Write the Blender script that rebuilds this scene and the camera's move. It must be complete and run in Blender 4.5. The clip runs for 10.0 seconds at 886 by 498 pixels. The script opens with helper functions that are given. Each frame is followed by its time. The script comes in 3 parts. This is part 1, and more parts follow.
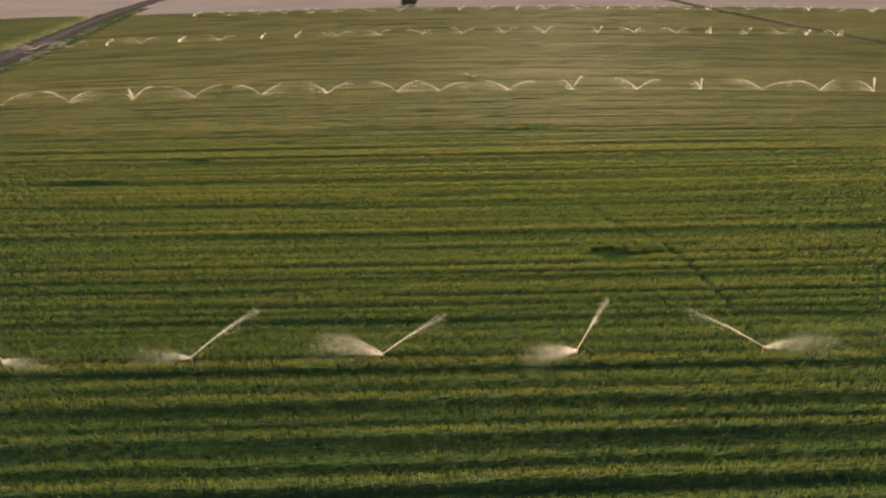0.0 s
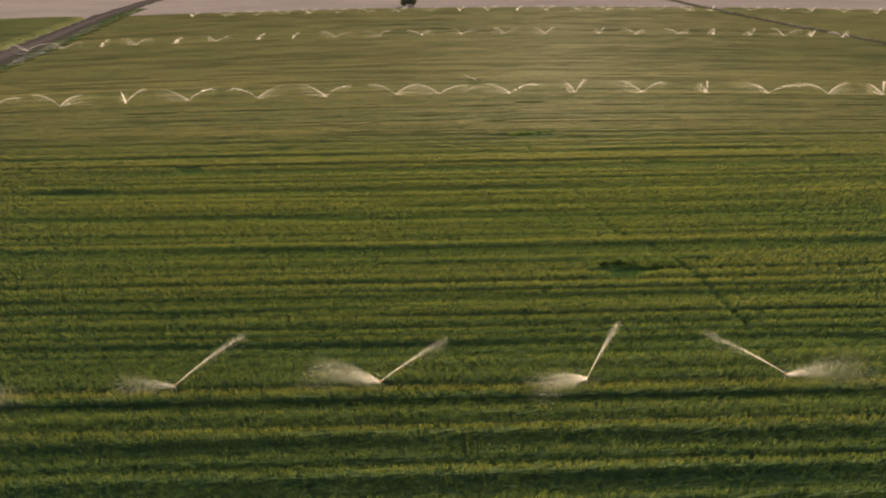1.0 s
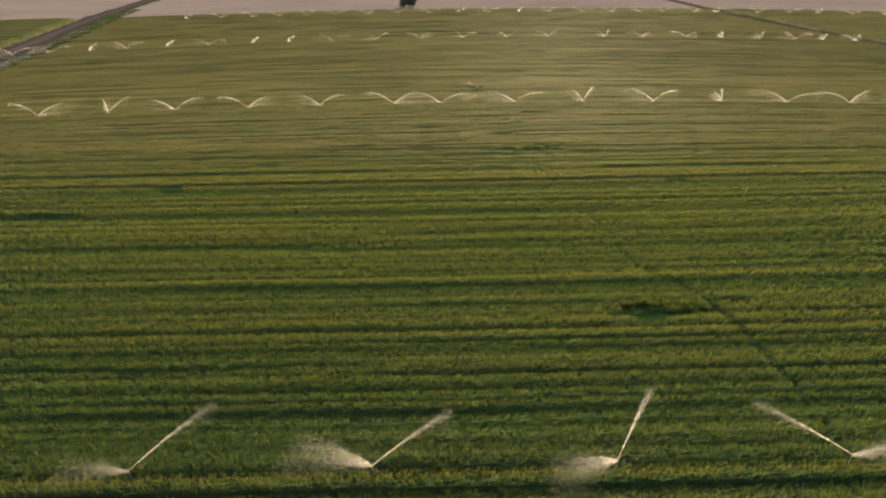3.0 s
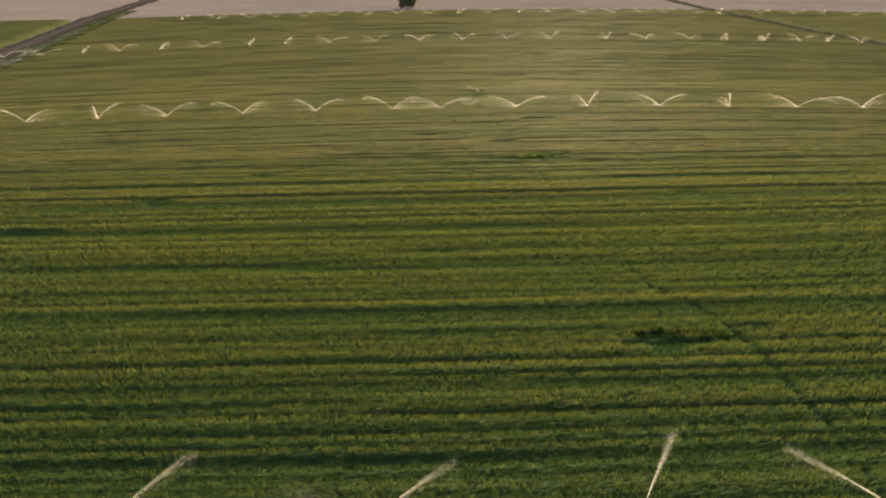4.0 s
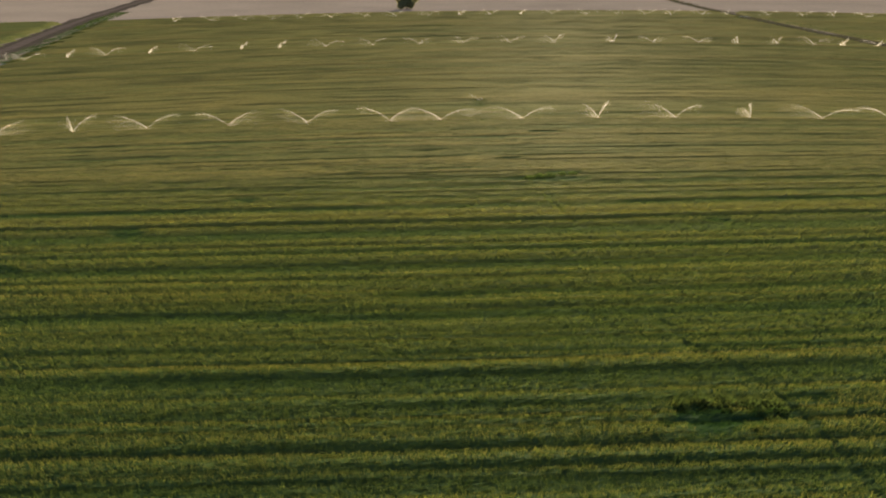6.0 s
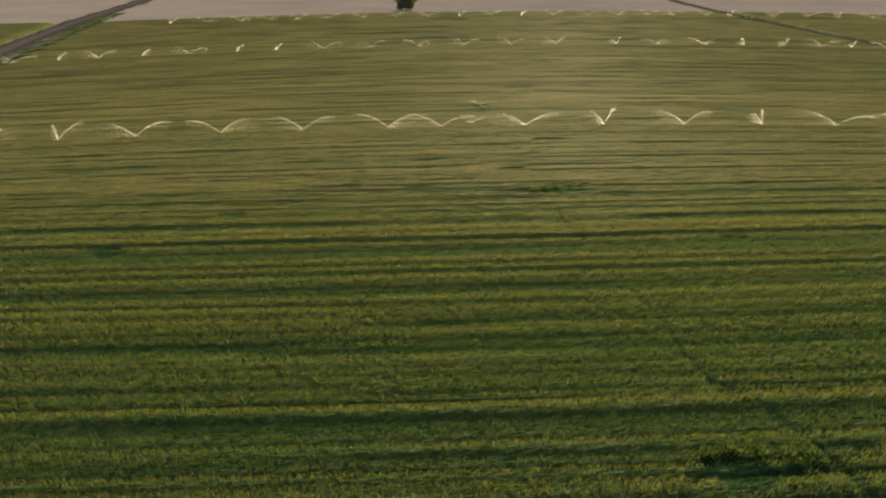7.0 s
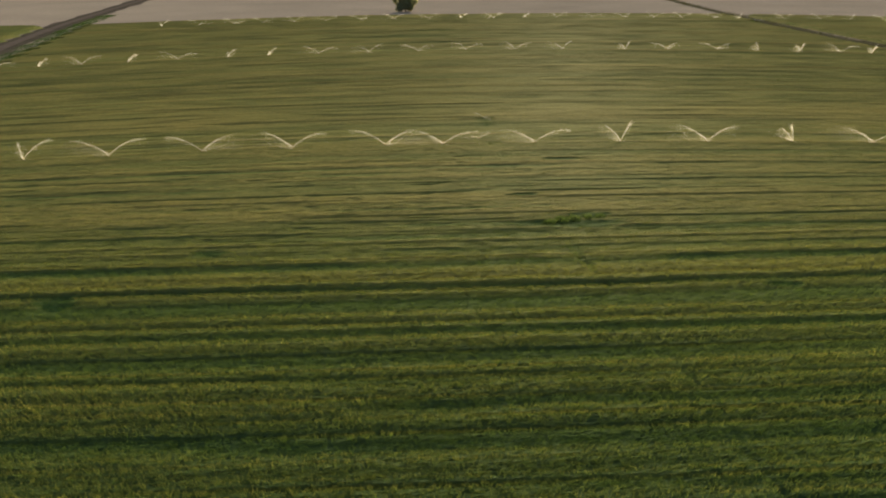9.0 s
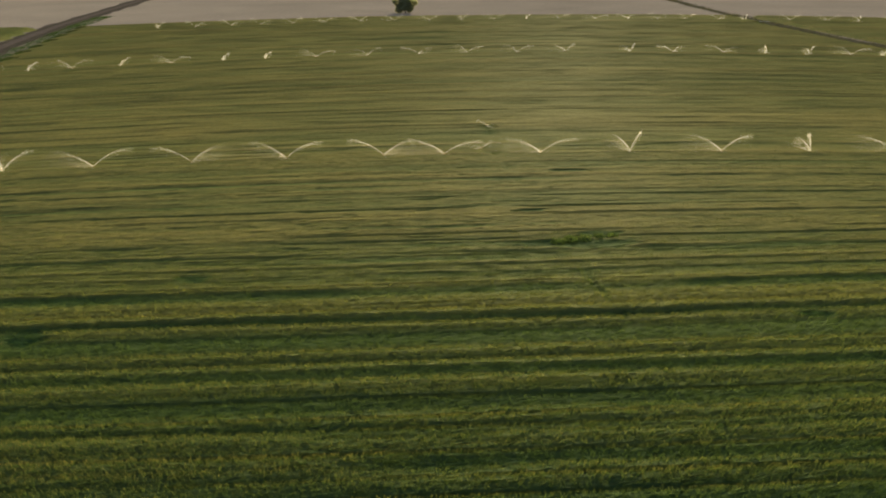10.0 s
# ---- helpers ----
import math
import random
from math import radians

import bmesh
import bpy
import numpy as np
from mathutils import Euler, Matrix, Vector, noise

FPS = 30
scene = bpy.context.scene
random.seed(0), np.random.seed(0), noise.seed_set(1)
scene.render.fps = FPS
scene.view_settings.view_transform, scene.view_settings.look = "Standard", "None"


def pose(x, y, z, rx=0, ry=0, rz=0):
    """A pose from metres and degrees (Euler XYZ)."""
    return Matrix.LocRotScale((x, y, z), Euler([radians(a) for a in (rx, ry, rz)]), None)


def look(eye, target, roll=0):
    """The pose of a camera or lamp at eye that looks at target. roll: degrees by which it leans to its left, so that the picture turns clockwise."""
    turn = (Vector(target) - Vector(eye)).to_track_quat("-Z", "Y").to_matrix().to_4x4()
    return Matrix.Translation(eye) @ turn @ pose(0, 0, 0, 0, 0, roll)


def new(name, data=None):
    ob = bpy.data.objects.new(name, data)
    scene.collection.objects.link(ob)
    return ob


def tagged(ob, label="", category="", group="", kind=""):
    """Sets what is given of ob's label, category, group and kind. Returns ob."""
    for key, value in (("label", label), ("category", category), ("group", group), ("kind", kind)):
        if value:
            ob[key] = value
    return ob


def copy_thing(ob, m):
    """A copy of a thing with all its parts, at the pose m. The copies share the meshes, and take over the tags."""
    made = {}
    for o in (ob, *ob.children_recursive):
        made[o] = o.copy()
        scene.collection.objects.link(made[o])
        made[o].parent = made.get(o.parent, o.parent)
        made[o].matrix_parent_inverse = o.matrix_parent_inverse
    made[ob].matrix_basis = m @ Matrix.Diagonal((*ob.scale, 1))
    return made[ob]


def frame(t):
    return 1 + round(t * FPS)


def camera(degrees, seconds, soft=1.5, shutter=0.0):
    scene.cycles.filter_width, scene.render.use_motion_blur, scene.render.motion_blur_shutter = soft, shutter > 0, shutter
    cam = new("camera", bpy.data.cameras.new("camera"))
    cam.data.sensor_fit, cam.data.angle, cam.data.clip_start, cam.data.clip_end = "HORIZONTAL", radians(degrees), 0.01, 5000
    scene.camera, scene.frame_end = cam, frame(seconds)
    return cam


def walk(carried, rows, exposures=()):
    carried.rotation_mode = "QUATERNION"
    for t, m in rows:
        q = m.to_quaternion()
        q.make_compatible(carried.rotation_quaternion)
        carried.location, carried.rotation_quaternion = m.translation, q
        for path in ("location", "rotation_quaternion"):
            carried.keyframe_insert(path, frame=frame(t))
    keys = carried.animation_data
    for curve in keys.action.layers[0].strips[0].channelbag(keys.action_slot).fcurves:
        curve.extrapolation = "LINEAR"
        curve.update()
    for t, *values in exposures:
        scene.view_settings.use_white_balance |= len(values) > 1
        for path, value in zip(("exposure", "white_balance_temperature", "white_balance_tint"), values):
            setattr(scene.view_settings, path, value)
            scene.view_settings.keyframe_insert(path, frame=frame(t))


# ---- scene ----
cam = camera(76.0, 10.0, soft=2.0)
METRES, EYE, TILT, LEAN, TURN = 34.0, 22.8, 0.0, 0.0, -1.5
ROWS = [
    (0.0, 0.0, 0.0, 0.0, -0.11, -27.48, 0.21),
    (0.5, -0.0014, 0.0378, 0.0006, -0.13, -27.48, 0.19),
    (1.0, -0.0028, 0.0751, 0.0012, -0.15, -27.49, 0.17),
    (1.5, -0.0042, 0.1177, 0.0022, -0.17, -27.5, 0.17),
    (2.0, -0.0055, 0.1581, 0.0036, -0.18, -27.5, 0.15),
    (2.5, -0.0068, 0.2041, 0.0052, -0.18, -27.52, 0.14),
    (4.0, -0.013, 0.3415, 0.0098, -0.28, -27.5, 0.15),
    (4.5, -0.0136, 0.3917, 0.0106, -0.3, -27.51, 0.15),
    (5.0, -0.0145, 0.4394, 0.0121, -0.31, -27.53, 0.14),
    (5.5, -0.0159, 0.4919, 0.0137, -0.32, -27.54, 0.13),
    (7.0, -0.0193, 0.6496, 0.0171, -0.35, -27.54, 0.14),
    (7.5, -0.0216, 0.7081, 0.0187, -0.35, -27.57, 0.1),
    (8.0, -0.0237, 0.7634, 0.0204, -0.35, -27.57, 0.1),
    (8.5, -0.0263, 0.8237, 0.0217, -0.37, -27.56, 0.1),
    (9.0, -0.0288, 0.8802, 0.0232, -0.4, -27.56, 0.11),
    (9.5, -0.0301, 0.9416, 0.0243, -0.38, -27.53, 0.11),
    (10.0, -0.0319, 0.9989, 0.0261, -0.4, -27.55, 0.13),
]
walk(cam, [(t, pose(0, 0, EYE, TILT, LEAN, TURN) @ pose(METRES * x, METRES * y, METRES * z, 90 + pitch, roll, yaw)) for t, x, y, z, yaw, pitch, roll in ROWS],
     exposures=[(0.0, 1.44, 6500, 19), (4.5, 1.38, 6500, 10), (8.5, 1.18, 6500, 3), (10.0, 1.12, 6500, -1)])

# ---- daylight: low warm sun ahead of the camera, hazy sky ----
SUN_AZ, SUN_EL = 14.0, 17.0          # degrees to the right of +y, degrees above the horizon
world = bpy.data.worlds.new("sky")
scene.world = world
world.use_nodes = True
wn = world.node_tree
sky = wn.nodes.new("ShaderNodeTexSky")
sky.sky_type = "NISHITA"
sky.sun_disc = False
sky.sun_elevation, sky.sun_rotation = radians(SUN_EL), radians(SUN_AZ)
sky.dust_density, sky.air_density, sky.ozone_density, sky.altitude = 7.0, 1.0, 0.6, 400
wn.links.new(sky.outputs[0], wn.nodes["Background"].inputs[0])
wn.nodes["Background"].inputs[1].default_value = 0.14
sun = new("sun", bpy.data.lights.new("sun", "SUN"))
sun.data.energy, sun.data.angle, sun.data.color = 5.0, radians(2.5), (1.0, 0.82, 0.56)
az, el = radians(SUN_AZ), radians(SUN_EL)
sun.matrix_world = look((0, 0, 60), Vector((0, 0, 60)) - Vector((math.sin(az) * math.cos(el), math.cos(az) * math.cos(el), math.sin(el))))


# ---- materials ----
def material(name):
    m = bpy.data.materials.new(name)
    m.use_nodes = True
    nt = m.node_tree
    nt.nodes.clear()
    out = nt.nodes.new("ShaderNodeOutputMaterial")
    return m, nt, out


def node(nt, kind, **values):
    n = nt.nodes.new(kind)
    for k, v in values.items():
        n.inputs[k.replace("_", " ")].default_value = v
    return n


def ramp(nt, source, stops):
    r = nt.nodes.new("ShaderNodeValToRGB")
    els = r.color_ramp.elements
    while len(els) < len(stops):
        els.new(0.5)
    for e, (p, c) in zip(els, stops):
        e.position, e.color = p, (*c, 1)
    nt.links.new(source, r.inputs[0])
    return r.outputs[0]


def mix(nt, a, b, fac, mode="MIX"):
    n = nt.nodes.new("ShaderNodeMix")
    n.data_type, n.blend_type = "RGBA", mode
    for socket, v in ((n.inputs["Factor"], fac), (n.inputs["A"], a), (n.inputs["B"], b)):
        if hasattr(v, "links"):
            nt.links.new(v, socket)
        else:
            socket.default_value = v if isinstance(v, float) else (*v, 1)
    return n.outputs["Result"]


def noise_tex(nt, scale, detail=4.0, rough=0.55, stretch=None):
    n = node(nt, "ShaderNodeTexNoise", Scale=scale, Detail=detail, Roughness=rough)
    co = nt.nodes.new("ShaderNodeTexCoord")
    if stretch:
        mp = nt.nodes.new("ShaderNodeMapping")
        mp.inputs["Scale"].default_value = stretch
        nt.links.new(co.outputs["Object"], mp.inputs[0])
        nt.links.new(mp.outputs[0], n.inputs["Vector"])
    else:
        nt.links.new(co.outputs["Object"], n.inputs["Vector"])
    return n.outputs[0]


def attribute(nt, name):
    a = nt.nodes.new("ShaderNodeAttribute")
    a.attribute_name = name
    return a.outputs["Fac"]


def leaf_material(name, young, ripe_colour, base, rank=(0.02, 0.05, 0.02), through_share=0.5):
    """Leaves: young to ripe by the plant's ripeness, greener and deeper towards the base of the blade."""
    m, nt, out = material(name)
    ripe_tone, tip = attribute(nt, "ripe_tone"), attribute(nt, "tip")
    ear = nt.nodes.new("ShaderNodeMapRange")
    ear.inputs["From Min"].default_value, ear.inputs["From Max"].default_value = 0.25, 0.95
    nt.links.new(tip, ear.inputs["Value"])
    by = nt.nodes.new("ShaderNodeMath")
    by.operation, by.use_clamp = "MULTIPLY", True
    nt.links.new(ripe_tone, by.inputs[0]), nt.links.new(ear.outputs[0], by.inputs[1])
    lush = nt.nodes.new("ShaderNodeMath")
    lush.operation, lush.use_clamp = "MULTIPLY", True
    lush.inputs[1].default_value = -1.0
    nt.links.new(ripe_tone, lush.inputs[0])
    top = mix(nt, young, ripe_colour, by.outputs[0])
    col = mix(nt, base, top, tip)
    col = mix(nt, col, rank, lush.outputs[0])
    grain = ramp(nt, noise_tex(nt, 1.7, 5), [(0.3, (0.84, 0.86, 0.83)), (0.7, (1.12, 1.10, 1.08))])
    col = mix(nt, col, grain, 1.0, "MULTIPLY")
    d = node(nt, "ShaderNodeBsdfDiffuse")
    tr = node(nt, "ShaderNodeBsdfTranslucent")
    nt.links.new(col, d.inputs[0])
    warm = mix(nt, col, (1.12, 1.08, 0.68), 1.0, "MULTIPLY")
    nt.links.new(warm, tr.inputs[0])
    g = node(nt, "ShaderNodeBsdfGlossy", Roughness=0.7, Color=(0.9, 0.9, 0.85, 1))
    s1, s2 = node(nt, "ShaderNodeMixShader", Fac=through_share), node(nt, "ShaderNodeMixShader", Fac=0.009)
    nt.links.new(d.outputs[0], s1.inputs[1]), nt.links.new(tr.outputs[0], s1.inputs[2])
    nt.links.new(s1.outputs[0], s2.inputs[1]), nt.links.new(g.outputs[0], s2.inputs[2])
    nt.links.new(s2.outputs[0], out.inputs[0])
    return m


def rough_material(name, stops, scale, fine, rough=0.95, metal=0.0, stretch=None, bump=0.4, dist=0.05):
    m, nt, out = material(name)
    if metal:
        p = node(nt, "ShaderNodeBsdfPrincipled", Roughness=rough, Metallic=metal)
    else:
        p = node(nt, "ShaderNodeBsdfDiffuse", Roughness=0.3)
    col = ramp(nt, noise_tex(nt, scale, 6, 0.6, stretch), stops)
    small = noise_tex(nt, fine, 5, 0.6)
    speck = ramp(nt, small, [(0.3, (0.75, 0.75, 0.75)), (0.7, (1.2, 1.2, 1.2))])
    nt.links.new(mix(nt, col, speck, 1.0, "MULTIPLY"), p.inputs[0])
    b = node(nt, "ShaderNodeBump", Strength=bump, Distance=dist)
    nt.links.new(small, b.inputs["Height"])
    nt.links.new(b.outputs[0], p.inputs["Normal"])
    nt.links.new(p.outputs[0], out.inputs[0])
    return m


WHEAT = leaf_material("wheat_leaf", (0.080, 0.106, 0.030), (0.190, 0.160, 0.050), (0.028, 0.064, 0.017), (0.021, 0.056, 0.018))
SOIL = rough_material("bare_soil", [(0.3, (0.155, 0.130, 0.110)), (0.7, (0.200, 0.167, 0.142))], 0.02, 1.5, bump=0.6, dist=0.1)
DIRT = rough_material("packed_dirt", [(0.3, (0.055, 0.045, 0.040)), (0.7, (0.075, 0.062, 0.055))], 0.3, 4.0)
RUT = rough_material("damp_rut", [(0.3, (0.034, 0.029, 0.024)), (0.7, (0.054, 0.046, 0.038))], 0.3, 4.0)
ALUMINIUM = rough_material("weathered_aluminium", [(0.3, (0.45, 0.45, 0.44)), (0.7, (0.62, 0.61, 0.58))], 3, 40, rough=0.45, metal=0.8, bump=0.05, dist=0.002)
BRASS = rough_material("dull_brass", [(0.3, (0.35, 0.25, 0.10)), (0.7, (0.50, 0.36, 0.15))], 8, 60, rough=0.4, metal=0.9, bump=0.05, dist=0.002)
BARK = rough_material("bark", [(0.3, (0.06, 0.045, 0.03)), (0.7, (0.13, 0.10, 0.07))], 2, 12)
LEAF = leaf_material("tree_leaf", (0.19, 0.195, 0.12), (0.23, 0.225, 0.14), (0.14, 0.145, 0.09), through_share=0.6)

m, nt, out = material("water_drops")
d, tr = node(nt, "ShaderNodeBsdfDiffuse", Color=(0.80, 0.76, 0.69, 1)), node(nt, "ShaderNodeBsdfTranslucent", Color=(0.95, 0.89, 0.79, 1))
s1 = node(nt, "ShaderNodeMixShader", Fac=0.88)
nt.links.new(d.outputs[0], s1.inputs[1]), nt.links.new(tr.outputs[0], s1.inputs[2])
nt.links.new(s1.outputs[0], out.inputs[0])
WATER = m
MUD = rough_material("weedy_mud", [(0.3, (0.046, 0.041, 0.029)), (0.7, (0.072, 0.063, 0.043))], 0.5, 3.0)
VERGE = leaf_material("verge_grass", (0.040, 0.066, 0.020), (0.06, 0.08, 0.025), (0.024, 0.044, 0.014))
WEED_LEAF = leaf_material("rank_weed", (0.050, 0.076, 0.025), (0.072, 0.092, 0.032), (0.040, 0.068, 0.022))
WEED = leaf_material("dull_weed", (0.046, 0.047, 0.025), (0.075, 0.068, 0.036), (0.028, 0.029, 0.017))


# ---- helpers for meshes ----
def part(name, bm, mat, parent=None, label=""):
    me = bpy.data.meshes.new(name)
    bm.to_mesh(me)
    bm.free()
    me.materials.append(mat)
    ob = new(name, me)
    ob.parent = parent
    return tagged(ob, label)


def mesh_from(name, co, quads, mat, floats=None, smooth=False):
    """A mesh from numpy arrays: co (n, 3), faces (m, 3 or 4), float attributes per vertex."""
    me = bpy.data.meshes.new(name)
    k = quads.shape[1]
    me.vertices.add(len(co))
    me.vertices.foreach_set("co", co.astype(np.float32).ravel())
    me.loops.add(quads.size)
    me.loops.foreach_set("vertex_index", quads.astype(np.int32).ravel())
    me.polygons.add(len(quads))
    me.polygons.foreach_set("loop_start", np.arange(0, quads.size, k, dtype=np.int32))
    me.polygons.foreach_set("use_smooth", np.full(len(quads), smooth))
    for key, values in (floats or {}).items():
        me.attributes.new(key, "FLOAT", "POINT").data.foreach_set("value", values.astype(np.float32))
    me.update(calc_edges=True)
    me.materials.append(mat)
    return me


def tube(bm, a, b, r0, r1, sides=8):
    a, b = Vector(a), Vector(b)
    turn = (b - a).to_track_quat("Z", "Y").to_matrix()
    rings = []
    for p, r in ((a, r0), (b, r1)):
        rings.append([bm.verts.new(p + turn @ Vector((r * math.cos(2 * math.pi * i / sides), r * math.sin(2 * math.pi * i / sides), 0))) for i in range(sides)])
    for i in range(sides):
        bm.faces.new((rings[0][i], rings[0][(i + 1) % sides], rings[1][(i + 1) % sides], rings[1][i]))
    bm.faces.new(rings[0][::-1]), bm.faces.new(rings[1])


# ---- lie of the field: drilled rows, gently curved ----
V_KEYS = (0, 28, 50, 75, 104, 187, 270, 400)
V_SLOPE = (0.03, -0.004, 0.006, 0.021, 0.037, 0.095, 0.112, 0.112)
V_BOW = (0.0, 0.0, 0.0002, -0.0001, -0.00105, -0.00152, -0.00118, -0.0009)


def along(v, x):
    """y of the drilled row v at x."""
    return v + np.interp(v, V_KEYS, V_SLOPE) * x + np.interp(v, V_KEYS, V_BOW) * x * x


def row_of(x, y):
    v = y.copy()
    for _ in range(4):
        v = v - (along(v, x) - y) * 0.9
    return v


def lattice(i, j, seed):
    h = (i.astype(np.int64) * 374761393 + j.astype(np.int64) * 668265263 + seed * 2147483647) & 0xFFFFFFFF
    h = ((h ^ (h >> 13)) * 1274126177) & 0xFFFFFFFF
    return ((h ^ (h >> 16)) & 0xFFFF) / 32767.5 - 1.0


def value_noise(a, b, seed):
    """Smooth noise from -1 to 1."""
    i, j = np.floor(a), np.floor(b)
    u, w = a - i, b - j
    u, w = u * u * (3 - 2 * u), w * w * (3 - 2 * w)
    n00, n10, n01, n11 = (lattice(i + p, j + q, seed) for q in (0, 1) for p in (0, 1))
    return (n00 * (1 - u) + n10 * u) * (1 - w) + (n01 * (1 - u) + n11 * u) * w


def blob(x, y, cx, cy, rx, ry, seed=5):
    d = np.sqrt(((x - cx) / rx) ** 2 + ((y - cy) / ry) ** 2) + 0.40 * value_noise(x * 0.8, y * 2.2, seed) + 0.25 * value_noise(x * 2.6, y * 4.0, seed + 1)
    return np.clip((1.15 - d) / 0.35, 0, 1)


# trodden track along the supply pipe, from the first sprinkler line towards the second
TRACK = [(20.9, 28.4), (21.2, 34), (20.9, 39), (20.1, 43), (18.6, 46.3), (16.8, 48.2), (16.2, 50.8), (16.3, 54), (15.0, 60), (13.6, 68), (13.0, 72), (11.6, 86), (9.4, 101), (8.4, 108), (9.1, 118)]
# dark, rank patches: centre, half sizes
RANK = [(15.4, 41.2, 2.0, 1.25), (18.6, 41.6, 1.5, 0.9), (21.8, 42.9, 1.7, 0.3), (-37.0, 59.6, 3.4, 0.9), (-27.6, 66.3, 1.6, 0.8), (-18.9, 73.7, 1.5, 0.45), (27.8, 67.2, 1.2, 0.4),
        (13.5, 78.8, 5.2, 0.9), (16.0, 80.6, 2.0, 0.6), (10.0, 86.1, 1.8, 0.35), (16.7, 97.9, 1.9, 0.35), (4.0, 232.0, 9.0, 1.6), (-4.0, 218.0, 10.0, 1.6), (6.0, 204.0, 4.0, 1.4)]
# green furrows and lower strips between taller ones, belt by belt: row, half width, from x, to x, how deep
NEAR_FURROWS = [(18.1, 0.50, -32, 30, 0.9), (19.7, 0.30, -32, 30, 0.8), (20.95, 0.72, -32, 32, 1), (23.65, 0.55, -34, 34, 1), (26.45, 0.38, -34, 34, 0.6), (29.4, 0.16, 8, 36, 0.4), (30.4, 0.18, -34, -8, 0.4),
                (32.05, 0.42, -38, 36, 0.8), (33.1, 0.24, -38, 36, 0.7), (35.2, 0.2, -2, 38, 0.6), (36.2, 0.32, -40, -4, 1), (36.3, 0.16, -4, 38, 0.5), (37.6, 0.26, -38, 38, 0.7), (38.6, 0.17, -4, 38, 0.6)]
MIDDLE_FURROWS = [(39.9, 0.26, -40, 8, 0.6), (40.8, 0.16, -36, 10, 0.4), (42.4, 0.2, -40, -8, 0.5), (42.95, 0.2, -4, 14, 0.7), (45.25, 0.70, -46, 46, 0.8), (46.8, 0.17, -40, 10, 0.6), (47.65, 0.2, -4, 44, 1),
                  (48.4, 0.15, -40, -6, 0.5), (48.8, 0.18, 6, 44, 0.9), (51.85, 0.50, -10, 46, 0.8), (52.35, 0.46, -40, -8, 0.8), (53.9, 0.18, -40, -6, 0.7), (54.7, 0.45, -3, 40, 0.9), (56.6, 0.2, -8, 34, 0.8),
                  (57.4, 0.18, -34, -6, 0.5), (59.0, 0.55, -44, 14, 0.7), (59.0, 0.3, 14, 44, 0.4)]
FAR_FURROWS = [(61.7, 0.5, -52, 52, 0.9), (65.3, 0.65, -40, 54, 0.7), (67.55, 0.30, -54, 54, 1), (71.2, 0.55, -54, 16, 1), (71.3, 0.55, 18, 50, 0.9), (73.8, 0.22, -4, 46, 0.5), (76.4, 0.3, -10, 10, 0.6), (77.4, 0.4, 18, 46, 0.6),
               (77.5, 0.2, -44, -20, 0.4), (78.8, 0.36, -2, 10, 0.6), (82.7, 0.28, -12, 14, 0.7), (87.6, 0.24, 2, 50, 0.5), (89.1, 0.28, -44, -20, 0.6), (93.0, 0.36, -14, -2, 0.6), (95.0, 0.34, -50, 16, 0.6), (100.3, 0.3, 14, 60, 0.5)]
# straw-coloured strips: row, half width, from x, to x, how ripe
STRAW = [(22.5, 0.6, -34, 34, 0.4), (27.55, 0.3, -36, 36, 0.6), (31.4, 0.35, -38, 10, 0.5), (42.6, 1.0, 21.5, 38, 1.3), (31.6, 0.6, 18.5, 24, 0.6), (47.05, 0.25, -6, 44, 0.8), (50.5, 0.75, -48, 8, 1.0), (53.2, 0.3, -4, 40, 0.5),
         (55.4, 0.35, -44, 6, 0.6), (57.9, 0.4, -44, 44, 0.8), (60.4, 0.4, -46, 46, 1.0), (63.6, 0.5, -46, 46, 0.9), (66.85, 0.26, -56, 56, 1.1), (68.95, 0.85, -58, 60, 1.7), (72.4, 0.3, -10, 40, 0.7), (79.6, 0.35, 8.5, 14, 1.0)]
LINES = (28.3, 104.3, 187.0, 270.0)


def drill_gaps(x, v, cell, half, seed):
    """Thin gaps between the passes of the drill, unevenly spaced, deep here and closed there: 0 to 1."""
    i = np.floor(v / cell)
    centre = (i + 0.5 + 0.30 * lattice(i, i * 0, seed)) * cell
    deep = np.clip(0.55 + 0.60 * lattice(i, i * 0 + 5, seed) + 0.70 * value_noise(x / 34, i * 7.3, seed + 1), 0, 1)
    return deep * np.clip((half - np.abs(v - centre)) / (0.6 * half) + 0.3, 0, 1)


def span(x, x0, x1, soft):
    return np.clip(np.minimum(x - x0, x1 - x) / soft + 0.5, 0, 1)


